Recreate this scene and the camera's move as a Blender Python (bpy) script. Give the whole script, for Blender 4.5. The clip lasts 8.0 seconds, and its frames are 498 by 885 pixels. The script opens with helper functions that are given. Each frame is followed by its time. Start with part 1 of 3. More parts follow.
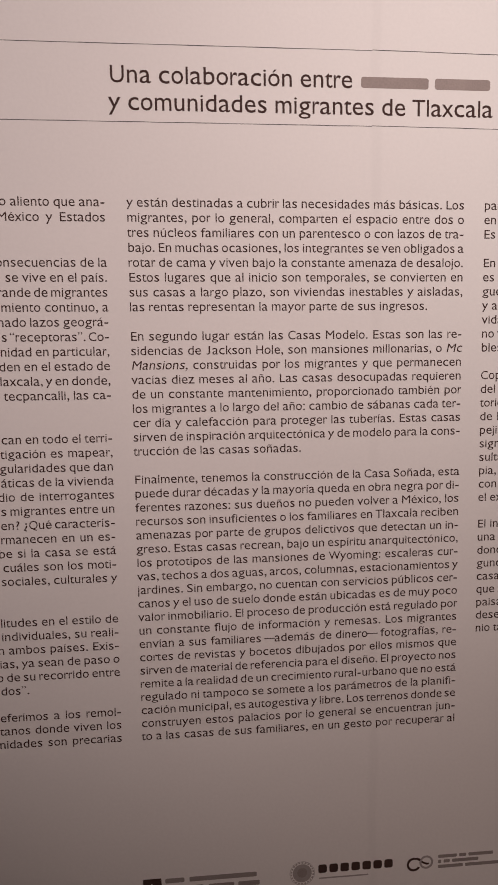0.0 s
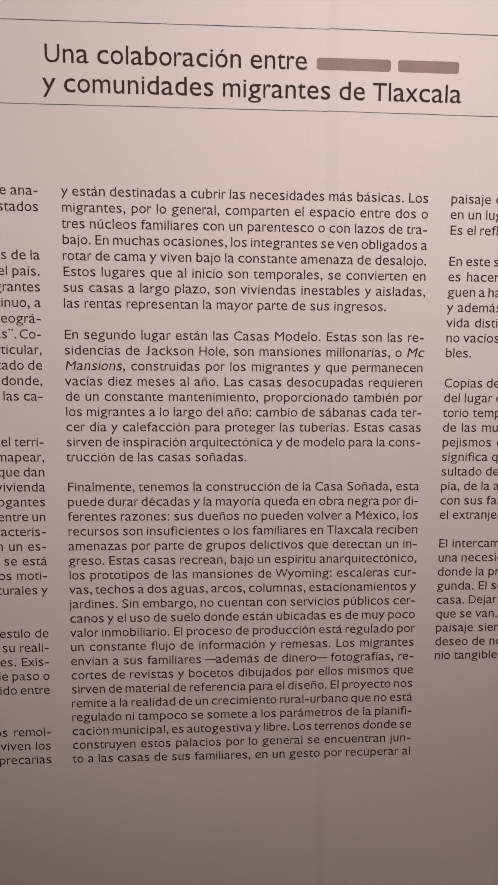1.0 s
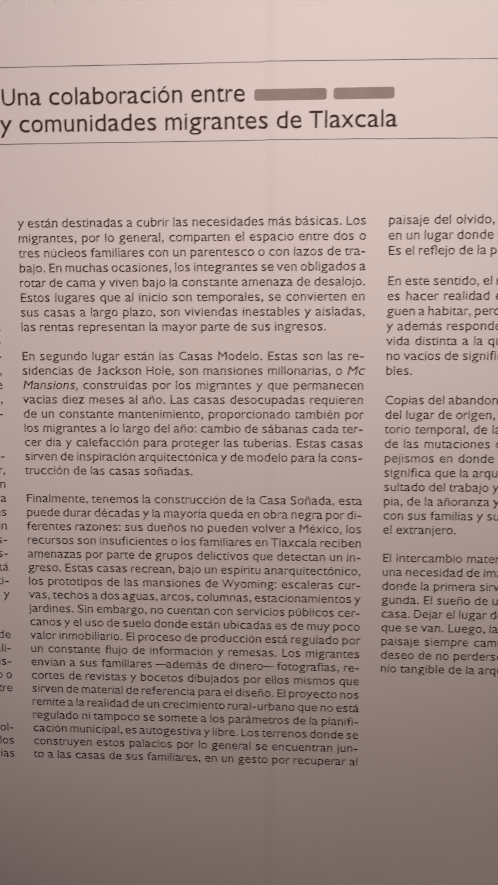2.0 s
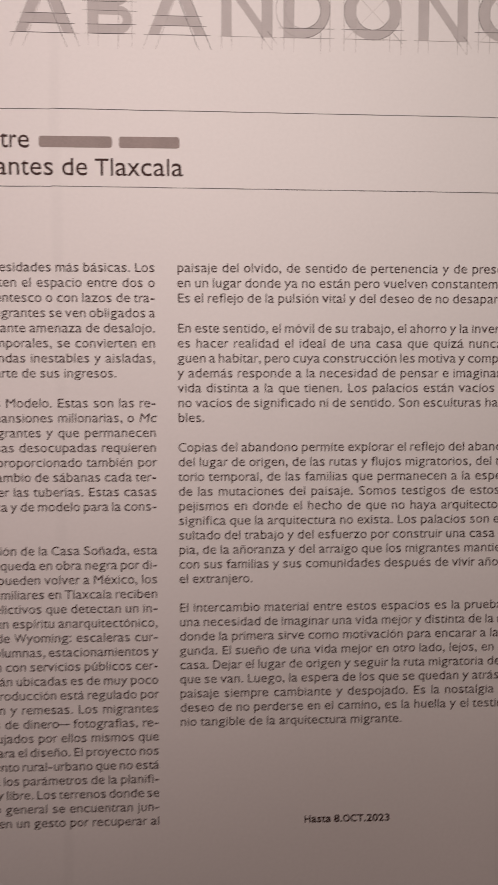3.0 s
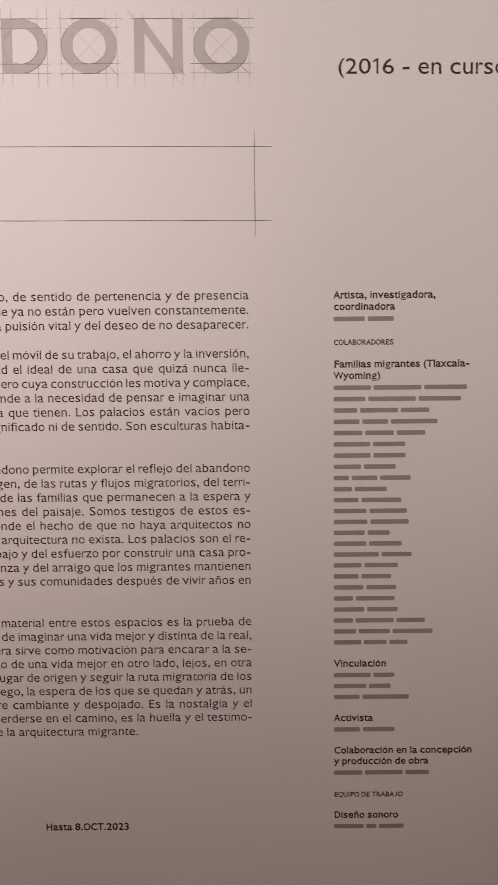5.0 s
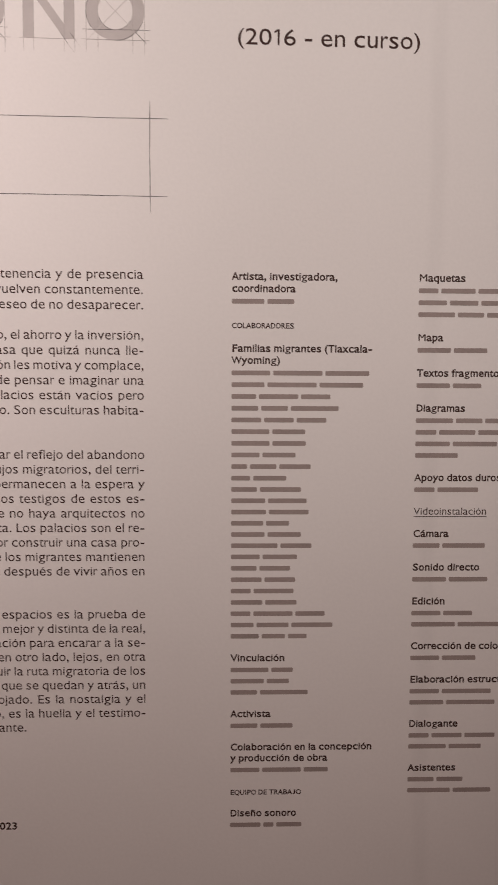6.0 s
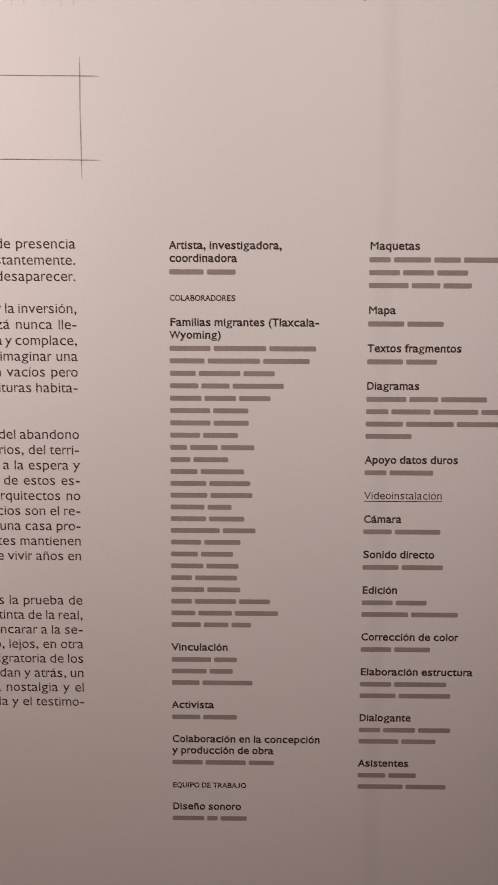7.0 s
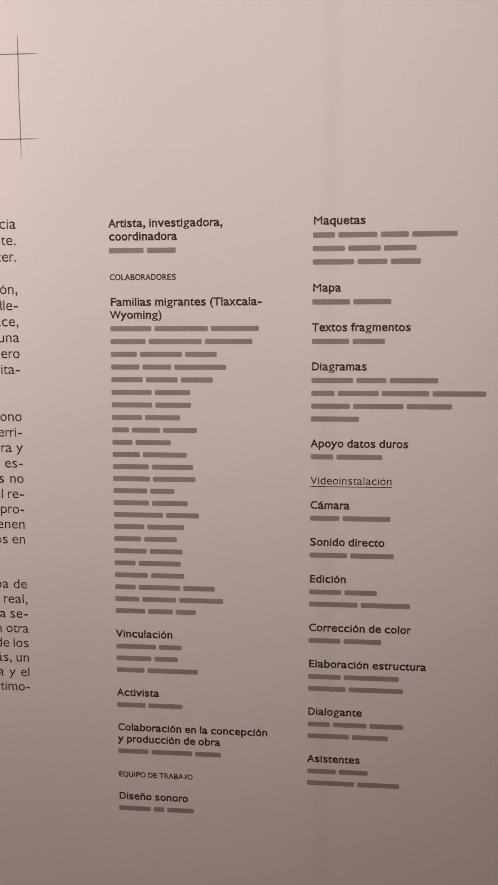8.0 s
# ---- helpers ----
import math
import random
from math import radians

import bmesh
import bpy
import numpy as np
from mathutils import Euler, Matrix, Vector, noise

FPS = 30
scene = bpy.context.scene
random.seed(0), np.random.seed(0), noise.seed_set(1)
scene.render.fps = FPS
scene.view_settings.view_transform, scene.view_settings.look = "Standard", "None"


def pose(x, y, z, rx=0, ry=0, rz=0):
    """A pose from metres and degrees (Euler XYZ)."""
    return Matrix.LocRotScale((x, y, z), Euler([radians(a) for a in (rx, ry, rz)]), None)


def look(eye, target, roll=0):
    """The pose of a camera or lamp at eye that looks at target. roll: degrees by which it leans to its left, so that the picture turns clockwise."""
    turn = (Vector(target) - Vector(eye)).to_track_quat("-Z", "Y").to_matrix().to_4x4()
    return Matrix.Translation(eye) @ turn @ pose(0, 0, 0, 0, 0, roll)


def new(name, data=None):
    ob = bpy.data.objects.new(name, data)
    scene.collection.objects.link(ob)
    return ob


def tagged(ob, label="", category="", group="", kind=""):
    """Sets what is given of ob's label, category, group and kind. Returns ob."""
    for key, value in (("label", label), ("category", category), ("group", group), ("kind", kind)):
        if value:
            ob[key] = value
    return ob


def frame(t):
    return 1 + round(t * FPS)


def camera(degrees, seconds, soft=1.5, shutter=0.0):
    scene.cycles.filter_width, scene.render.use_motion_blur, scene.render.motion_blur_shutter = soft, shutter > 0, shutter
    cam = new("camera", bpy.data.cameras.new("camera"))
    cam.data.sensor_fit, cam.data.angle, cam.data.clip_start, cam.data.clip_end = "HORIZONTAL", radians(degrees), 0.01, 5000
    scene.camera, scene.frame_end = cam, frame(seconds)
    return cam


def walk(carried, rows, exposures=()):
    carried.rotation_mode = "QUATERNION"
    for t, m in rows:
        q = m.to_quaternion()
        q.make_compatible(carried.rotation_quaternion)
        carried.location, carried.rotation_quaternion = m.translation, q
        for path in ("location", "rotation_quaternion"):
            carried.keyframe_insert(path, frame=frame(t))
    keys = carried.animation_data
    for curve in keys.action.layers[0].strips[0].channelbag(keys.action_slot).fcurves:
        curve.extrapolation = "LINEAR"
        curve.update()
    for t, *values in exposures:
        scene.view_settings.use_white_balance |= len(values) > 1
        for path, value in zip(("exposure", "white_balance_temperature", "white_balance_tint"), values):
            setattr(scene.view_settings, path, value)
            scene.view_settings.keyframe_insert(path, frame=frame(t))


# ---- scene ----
cam = camera(37.9, 8.0, soft=1.5, shutter=0.35)
PATH = [
    (0, (0.001, -0.017, 1.557), (0.196, 1.962, 1.345), -0.7),
    (0.3, (0.019, -0.007, 1.562), (0.214, 1.971, 1.341), -0.5),
    (0.5, (0.037, 0.008, 1.565), (0.229, 1.987, 1.347), -0.2),
    (0.7, (0.058, 0.022, 1.564), (0.242, 2.002, 1.351), 0.2),
    (1, (0.099, 0.032, 1.562), (0.215, 2.017, 1.344), 0.4),
    (1.2, (0.124, 0.034, 1.563), (0.186, 2.021, 1.337), 0.3),
    (2.3, (0.310, -0.007, 1.580), (0.198, 1.982, 1.405), 0.0),
    (2.5, (0.356, -0.007, 1.584), (0.261, 1.984, 1.428), -0.3),
    (2.7, (0.373, -0.004, 1.586), (0.351, 1.991, 1.455), -0.3),
    (3, (0.401, 0.015, 1.592), (0.475, 2.010, 1.478), -0.1),
    (3.3, (0.458, 0.051, 1.612), (0.542, 2.046, 1.494), 0.2),
    (3.5, (0.493, 0.068, 1.613), (0.577, 2.063, 1.512), 0.1),
    (3.8, (0.524, 0.067, 1.617), (0.611, 2.063, 1.532), -0.4),
    (4, (0.553, 0.055, 1.624), (0.62, 2.052, 1.538), -0.6),
    (4.3, (0.611, 0.026, 1.628), (0.642, 2.024, 1.542), -0.5),
    (4.5, (0.657, 0.008, 1.624), (0.666, 2.006, 1.528), -0.4),
    (4.8, (0.705, -0.006, 1.624), (0.706, 1.991, 1.503), -0.4),
    (5, (0.732, -0.012, 1.625), (0.73, 1.984, 1.491), -0.5),
    (5.2, (0.746, -0.014, 1.617), (0.78, 1.982, 1.483), -0.7),
    (6.3, (0.856, 0.032, 1.618), (0.904, 2.024, 1.444), 0.6),
    (6.5, (0.874, 0.04, 1.619), (0.891, 2.031, 1.431), 0.5),
    (6.7, (0.885, 0.048, 1.619), (0.893, 2.037, 1.415), 0.3),
    (7, (0.914, 0.058, 1.616), (0.896, 2.046, 1.399), 0.3),
    (7.2, (0.943, 0.065, 1.613), (0.891, 2.052, 1.384), 0.3),
    (7.5, (0.978, 0.07, 1.602), (0.879, 2.054, 1.371), 0.2),
    (7.7, (0.999, 0.074, 1.597), (0.869, 2.057, 1.371), 0.0),
    (8, (1.023, 0.081, 1.596), (0.864, 2.063, 1.381), 0.1),
]
walk(cam, [(t, look(eye, target, roll)) for t, eye, target, roll in PATH],
     exposures=((0.0, 0.06), (1.2, 0.06), (2.5, -0.02), (4.0, -0.06), (5.0, 0.06), (6.5, 0.23), (8.0, 0.36)))

# ---- light ----
def spot(name, at, target, watts, degrees, blend, radius, colour):
    data = bpy.data.lights.new(name, "SPOT")
    data.energy, data.spot_size, data.spot_blend = watts, radians(degrees), blend
    data.shadow_soft_size, data.color = radius, colour
    ob = new(name, data)
    ob.matrix_world = look(at, target)
    return ob


FACE = 0.8                     # the lettered face of the wall
# three track spots above and behind the reader, each with its own aim, beam and warmth
for x, aim, beam, watts, tone in (
        (-0.098, 1.972, 49.0, 85.2, (1.0, 0.825, 0.800)),
        (0.845, 2.175, 52.5, 45.5, (1.0, 0.985, 0.945)),
        (0.664, 1.592, 64.4, 80.2, (1.0, 0.775, 0.705))):
    spot("gallery_spot", (x, -1.306, 2.559), (x, FACE, aim), watts, beam, 1.0, 0.06, tone)

world = bpy.data.worlds.new("gallery_air")
world.use_nodes = True
world.node_tree.nodes["Background"].inputs[0].default_value = (0.9, 0.75, 0.72, 1)
world.node_tree.nodes["Background"].inputs[1].default_value = 0.02
scene.world = world


# ---- materials ----
def material(name, colour, rough=0.6, vary=0.06, scale=6.0, fine=180.0, bump=0.05, spec=0.4):
    m = bpy.data.materials.new(name)
    m.use_nodes = True
    n, l = m.node_tree.nodes, m.node_tree.links
    p = n["Principled BSDF"]
    p.inputs["Roughness"].default_value = rough
    p.inputs["Specular IOR Level"].default_value = spec
    co = n.new("ShaderNodeTexCoord")
    big, small = n.new("ShaderNodeTexNoise"), n.new("ShaderNodeTexNoise")
    big.inputs["Scale"].default_value, small.inputs["Scale"].default_value = scale, fine
    big.inputs["Detail"].default_value, small.inputs["Detail"].default_value = 4, 3
    for t in (big, small):
        l.new(co.outputs["Object"], t.inputs["Vector"])
    add = n.new("ShaderNodeMath")
    add.operation = "ADD"
    l.new(big.outputs["Fac"], add.inputs[0])
    l.new(small.outputs["Fac"], add.inputs[1])
    ramp = n.new("ShaderNodeMapRange")
    ramp.inputs["From Min"].default_value, ramp.inputs["From Max"].default_value = 0.6, 1.4
    ramp.inputs["To Min"].default_value, ramp.inputs["To Max"].default_value = 1 - vary, 1 + vary
    l.new(add.outputs[0], ramp.inputs["Value"])
    mix = n.new("ShaderNodeVectorMath")
    mix.operation = "SCALE"
    mix.inputs[0].default_value = colour
    l.new(ramp.outputs[0], mix.inputs["Scale"])
    l.new(mix.outputs[0], p.inputs["Base Color"])
    if bump:
        b = n.new("ShaderNodeBump")
        b.inputs["Strength"].default_value, b.inputs["Distance"].default_value = bump, 0.002
        l.new(small.outputs["Fac"], b.inputs["Height"])
        l.new(b.outputs[0], p.inputs["Normal"])
    return m


def painted_wall():
    """White roller-painted plasterboard with two filled joints that show faintly."""
    m = material("painted_plasterboard", (0.80, 0.765, 0.75), 0.7, 0.03, 3.5, 260.0, 0.06, 0.3)
    n, l = m.node_tree.nodes, m.node_tree.links
    p = n["Principled BSDF"]

    def calc(operation, a, b, c=None):
        k = n.new("ShaderNodeMath")
        k.operation = operation
        for i, v in enumerate((a, b, c)):
            if isinstance(v, (int, float)):
                k.inputs[i].default_value = v
            elif v is not None:
                l.new(v, k.inputs[i])
        return k.outputs[0]

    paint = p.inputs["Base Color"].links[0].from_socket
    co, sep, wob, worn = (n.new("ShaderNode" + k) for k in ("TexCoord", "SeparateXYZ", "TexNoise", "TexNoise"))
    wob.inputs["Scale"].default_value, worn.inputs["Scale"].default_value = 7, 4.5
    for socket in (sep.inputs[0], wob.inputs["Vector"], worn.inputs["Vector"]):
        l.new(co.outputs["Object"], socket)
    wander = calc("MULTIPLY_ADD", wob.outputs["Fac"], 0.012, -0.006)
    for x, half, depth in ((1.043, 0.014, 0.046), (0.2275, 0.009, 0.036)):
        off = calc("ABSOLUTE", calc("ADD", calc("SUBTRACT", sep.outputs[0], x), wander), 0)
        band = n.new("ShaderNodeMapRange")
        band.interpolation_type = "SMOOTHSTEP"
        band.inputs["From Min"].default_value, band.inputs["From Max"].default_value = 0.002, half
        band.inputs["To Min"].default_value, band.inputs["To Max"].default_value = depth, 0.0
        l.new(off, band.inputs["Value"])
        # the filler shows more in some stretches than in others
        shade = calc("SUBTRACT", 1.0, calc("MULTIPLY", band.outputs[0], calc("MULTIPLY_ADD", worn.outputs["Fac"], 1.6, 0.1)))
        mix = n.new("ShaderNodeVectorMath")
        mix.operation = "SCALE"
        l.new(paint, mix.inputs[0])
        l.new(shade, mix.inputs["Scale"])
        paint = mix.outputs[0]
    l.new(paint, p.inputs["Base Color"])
    return m


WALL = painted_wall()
PLAIN = material("plain_white_paint", (0.78, 0.75, 0.73), 0.75, 0.03)
FLOOR = material("polished_concrete", (0.23, 0.21, 0.20), 0.35, 0.18, 1.5, 40.0)
INK = material("dark_brown_vinyl", (0.060, 0.032, 0.028), 0.7, 0.15, 30.0, 500.0, 0.0, 0.15)
INK_BOLD = material("dark_vinyl", (0.064, 0.037, 0.032), 0.7, 0.15, 30.0, 500.0, 0.0, 0.15)
FILM = material("worn_brown_vinyl", (0.33, 0.272, 0.255), 0.7, 0.15, 30.0, 500.0, 0.0, 0.15)
GREY = material("grey_vinyl", (0.29, 0.25, 0.238), 0.55, 0.12, 30.0, 500.0, 0.0, 0.3)
PALE = material("pale_grey_vinyl", (0.36, 0.32, 0.31), 0.55, 0.12, 60.0, 500.0, 0.0, 0.3)
FILL = material("graphite_wash", (0.50, 0.46, 0.45), 0.6, 0.10, 45.0, 900.0, 0.0, 0.25)
PENCIL = material("dark_graphite", (0.10, 0.085, 0.082), 0.5, 0.35, 60.0, 900.0, 0.0, 0.4)
FAINT = material("faint_graphite", (0.42, 0.385, 0.375), 0.6, 0.16, 40.0, 900.0, 0.0, 0.3)
PALEST = material("rubbed_graphite", (0.60, 0.56, 0.545), 0.6, 0.12, 40.0, 900.0, 0.0, 0.3)
LINE = material("drawn_graphite", (0.085, 0.072, 0.070), 0.5, 0.35, 25.0, 900.0, 0.0, 0.4)


# ---- mesh helpers ----
def solid(name, verts, faces, mat, parent=None, label=""):
    me = bpy.data.meshes.new(name)
    me.from_pydata([tuple(v) for v in verts], [], [tuple(f) for f in faces])
    me.materials.append(mat)
    ob = new(name, me)
    if parent:
        ob.parent = parent
    return tagged(ob, label)


def part(name, bm, mat, parent=None, label=""):
    me = bpy.data.meshes.new(name)
    bm.to_mesh(me)
    bm.free()
    me.materials.append(mat)
    ob = new(name, me)
    if parent:
        ob.parent = parent
    return tagged(ob, label)


def box(name, lo, hi, mat):
    bm = bmesh.new()
    bmesh.ops.create_cube(bm, size=1)
    for v in bm.verts:
        v.co = [lo[i] + (v.co[i] + 0.5) * (hi[i] - lo[i]) for i in range(3)]
    return part(name, bm, mat)


def thing(name, label, category, group=""):
    return tagged(new(name), label, category, group)


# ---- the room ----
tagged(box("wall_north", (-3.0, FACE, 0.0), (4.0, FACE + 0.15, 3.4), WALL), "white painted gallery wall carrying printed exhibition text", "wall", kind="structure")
tagged(box("wall_south", (-3.0, -4.15, 0.0), (4.0, -4.0, 3.4), PLAIN), "plain white wall closing the gallery", "wall", kind="structure")
tagged(box("wall_west", (-3.15, -4.15, 0.0), (-3.0, FACE + 0.15, 3.4), PLAIN), "plain white side wall of the gallery", "wall", kind="structure")
tagged(box("wall_east", (4.0, -4.15, 0.0), (4.15, FACE + 0.15, 3.4), PLAIN), "plain white side wall of the gallery", "wall", kind="structure")
tagged(box("floor", (-3.15, -4.15, -0.12), (4.15, FACE + 0.15, 0.0), FLOOR), "grey polished concrete gallery floor", "floor", kind="structure")
tagged(box("ceiling", (-3.15, -4.15, 3.4), (4.15, FACE + 0.15, 3.55), PLAIN), "plain white gallery ceiling", "ceiling", kind="structure")


# ---- lettering ----
CHARS = "abcdefghijklmnopqrstuvwxyzABCDEFGHIJKLMNOPQRSTUVWXYZ0123456789áéíóúñÁ.,:;()-—“”¿?"
XH, CAP, THICK = 0.546, 0.727, 0.006
# how far each character sets the next one on, in ems
ADVANCE = {c: w for w, chars in (
    (0.241, "ijlí"), (0.262, "I"), (0.28, ".,:;"), (0.36, "t"), (0.365, "f()"), (0.375, "r"), (0.45, "1“”"),
    (0.455, "-"), (0.5, "¿?"), (0.53, "s"), (0.546, "x"), (0.55, "kz"), (0.56, "J"), (0.561, "aá"),
    (0.562, "vy"), (0.566, "L"), (0.57, "7"), (0.573, "c"), (0.583, "eé"), (0.588, "F"), (0.592, "nuúñ"),
    (0.594, "h"), (0.6, "E2"), (0.605, "oó"), (0.612, "pq"), (0.615, "bdg"), (0.62, "0345689"), (0.63, "Z"),
    (0.634, "P"), (0.64, "RS"), (0.647, "T"), (0.65, "B"), (0.66, "K"), (0.67, "XY"), (0.683, "AVÁ"),
    (0.722, "D"), (0.73, "C"), (0.735, "U"), (0.744, "H"), (0.745, "G"), (0.76, "NOQ"), (0.81, "w"),
    (0.83, "—"), (0.872, "m"), (0.9, "M"), (1, "W"), ) for c in chars}
GLYPHS = {}


def make_glyphs(style, offset, spread=0.0):
    """Cut every character of the built-in font once; heights are set to those of the lettering on the wall.
    offset: how far strokes swell; spread: room added after each letter."""
    cu = bpy.data.curves.new("glyph", "FONT")
    cu.resolution_u, cu.extrude = 3, THICK
    ob = new("glyph", cu)

    def cut(body):
        cu.body = body
        bpy.context.view_layer.update()
        me = bpy.data.meshes.new_from_object(ob.evaluated_get(bpy.context.evaluated_depsgraph_get()))
        v = np.array([x.co[:] for x in me.vertices]).reshape(-1, 3)
        f = [tuple(p.vertices) for p in me.polygons]
        bpy.data.meshes.remove(me)
        return v, f

    def width(body):
        v, _ = cut(body)
        return v[:, 0].max() - v[:, 0].min()

    base = width("HH")
    for c in CHARS:
        cu.offset = 0.0 if c in "MW" else min(offset, 0.010) if c == "g" else offset
        v, f = cut(c)
        cu.offset = 0.0
        adv = width("H" + c + "H") - base
        y = v[:, 1].copy()
        if c.isupper() or c.isdigit() or c in "()¿?":
            y = np.where(y > 0, y * CAP / 0.682, y * 0.9)
        else:
            y = np.where(y > 0.449, XH + (y - 0.449) * 0.84, np.where(y > 0, y * XH / 0.449, y * 0.92))
        if c == "J":
            y = (v[:, 1] - v[:, 1].min()) * CAP / (v[:, 1].max() - v[:, 1].min())
        if c == "M":
            # upright outer strokes
            x, top = v[:, 0], v[:, 1] > v[:, 1].max() - 0.02
            mid = (x.max() + x.min()) / 2
            flare = (x.max() - x.min()) / (x[top].max() - x[top].min()) - 1
            v[:, 0] = mid + (x - mid) * (1 + flare * v[:, 1] / v[:, 1].max())
        k = min(1.34, max(0.98, ADVANCE[c] / adv))
        v[:, 0] = v[:, 0] * k + (ADVANCE[c] - adv * k + spread) / 2
        if c == "J":
            v[:, 0] += 0.02 + 0.22 * (k - 1) - v[:, 0].min()
        if c in ",;":
            y = np.where(y < 0, y * 1.45, y)
        v[:, 1] = y
        if offset > 0.01 and c in "MW":
            # these two swell badly, so they are laid three times, a stroke's growth apart
            n = len(v)
            v = np.concatenate([v + np.array([d * 0.019, 0, abs(d) * 0.0008 + d * 0.0003]) for d in (-1, 0, 1)])
            f = [tuple(i + k3 * n for i in face) for k3 in range(3) for face in f]
        if c == "1":
            # a stem with a slanting flag
            g = offset * 0.8
            ring = ((0.225 - g, 0), (0.310 + g, 0), (0.310 + g, CAP), (0.235 - g, CAP), (0.075, 0.622), (0.075, 0.533 - g), (0.225 - g, 0.627 - g))
            r = len(ring)
            v = np.array([(px, py, pz) for pz in (THICK, -THICK) for px, py in ring])
            f = [tuple(range(r)), tuple(range(2 * r - 1, r - 1, -1))] + [(i, r + i, r + (i + 1) % r, (i + 1) % r) for i in range(r)]
        GLYPHS[style, c] = (v, f, ADVANCE[c] + spread)
    bpy.data.objects.remove(ob)
    bpy.data.curves.remove(cu)


make_glyphs("regular", 0.0)
make_glyphs("bold", 0.024, 0.02)
SPACE = 0.281


def natural(text, style):
    return sum(SPACE if c == " " else GLYPHS[style, c][2] for c in text)


def text_line(text, x0, z, em, parent, x1=None, style="regular", mat=None, slope=0.0, slant=(), name="text_line", label="", fit=False, letters=False):
    """One line of cut lettering from x0; with x1 its words are spread to end there (or, with fit, its letters).
    slant: words that lean. letters: each character is a part of its own."""
    words = text.split(" ")
    kx = em
    widths = [natural(w, style) * kx for w in words]
    gap = SPACE * em
    if x1 is not None and fit:
        kx *= (x1 - x0) / (sum(widths) + gap * (len(words) - 1))
        gap *= kx / em
    elif x1 is not None and len(words) > 1:
        gap = (x1 - x0 - sum(widths)) / (len(words) - 1)
        if gap < 0.15 * em:
            kx *= (x1 - x0 - 0.15 * em * (len(words) - 1)) / sum(widths)
            gap = 0.15 * em
    vs, fs, at, x = [], [], 0, x0
    for w in words:
        for c in w:
            v, f, adv = GLYPHS[style, c]
            lean = 0.19 if w.strip(",.") in slant else 0.0
            px = x + (v[:, 0] + lean * v[:, 1]) * kx
            vs.append(np.column_stack([px, FACE - 0.00002 - (v[:, 2] + THICK) * em, z + v[:, 1] * em + slope * (px - x0)]))
            if letters:
                solid("letter", vs.pop(), f, mat or INK, parent, label)
            else:
                fs += [tuple(i + at for i in face) for face in f]
                at += len(v)
            x += adv * kx
        x += gap
    if letters:
        return None
    return solid(name, np.concatenate(vs), fs, mat or INK, parent, label)


def bar(x0, x1, z0, z1, parent, mat=None, slope=0.0, name="bar", label="", depth=0.0002, corner=0.22):
    """A plain flat strip of film with softly cut corners."""
    r = min(x1 - x0, z1 - z0) * corner
    ring = []
    for cx, cz, a0 in ((x1 - r, z1 - r, 0), (x0 + r, z1 - r, 90), (x0 + r, z0 + r, 180), (x1 - r, z0 + r, 270)):
        for k in range(3):
            a = radians(a0 + 45 * k)
            px = cx + r * math.cos(a)
            ring.append((px, cz + r * math.sin(a) + slope * (px - x0)))
    n = len(ring)
    v = [(x, FACE - depth, z) for x, z in ring] + [(x, FACE - 0.00002, z) for x, z in ring]
    f = [tuple(range(n))[::-1], tuple(range(n, 2 * n))] + [(i, (i + 1) % n, n + (i + 1) % n, n + i) for i in range(n)]
    return solid(name, v, f, mat or INK, parent, label)


def word_bars(x0, x1, counts, z, em, parent):
    """Bars of the width of words with that many letters, between x0 and x1."""
    gap = 0.30 * em
    unit = (x1 - x0 - gap * (len(counts) - 1)) / sum(counts)
    x = x0
    for c in counts:
        bar(x, x + unit * c, z + 0.03 * em, z + (XH - 0.03) * em, parent, FILM)
        x += unit * c + gap


# ---- body text: three columns on one line grid ----
EM, PITCH, FIRST = 0.0131, 0.0160, 1.7294
COUNT = {1: "one", 2: "two", 3: "three", 4: "four", 7: "seven", 8: "eight", 9: "nine", 10: "ten", 20: "twenty", 24: "twenty-four"}


def paragraph(first, lines, left, right, last_free=True, slant=()):
    t = thing("text_paragraph", COUNT[len(lines)] + "-line dark vinyl Spanish paragraph, justified, on the white wall", "wall text", "paragraphs of the wall text")
    for i, s in enumerate(lines):
        free = last_free and i == len(lines) - 1
        text_line(s, left, FIRST - (first + i) * PITCH, EM, t, None if free else right, slant=slant)


L2, R2, L3, R3 = -0.0490, 0.3303, 0.3532, 0.7326
paragraph(0, [
    "y están destinadas a cubrir las necesidades más básicas. Los",
    "migrantes, por lo general, comparten el espacio entre dos o",
    "tres núcleos familiares con un parentesco o con lazos de tra-",
    "bajo. En muchas ocasiones, los integrantes se ven obligados a",
    "rotar de cama y viven bajo la constante amenaza de desalojo.",
    "Estos lugares que al inicio son temporales, se convierten en",
    "sus casas a largo plazo, son viviendas inestables y aisladas,",
    "las rentas representan la mayor parte de sus ingresos."], L2, R2)
paragraph(9, [
    "En segundo lugar están las Casas Modelo. Estas son las re-",
    "sidencias de Jackson Hole, son mansiones millonarias, o Mc",
    "Mansions, construidas por los migrantes y que permanecen",
    "vacías diez meses al año. Las casas desocupadas requieren",
    "de un constante mantenimiento, proporcionado también por",
    "los migrantes a lo largo del año: cambio de sábanas cada ter-",
    "cer día y calefacción para proteger las tuberías. Estas casas",
    "sirven de inspiración arquitectónica y de modelo para la cons-",
    "trucción de las casas soñadas."], L2, R2, slant=("Mc", "Mansions"))
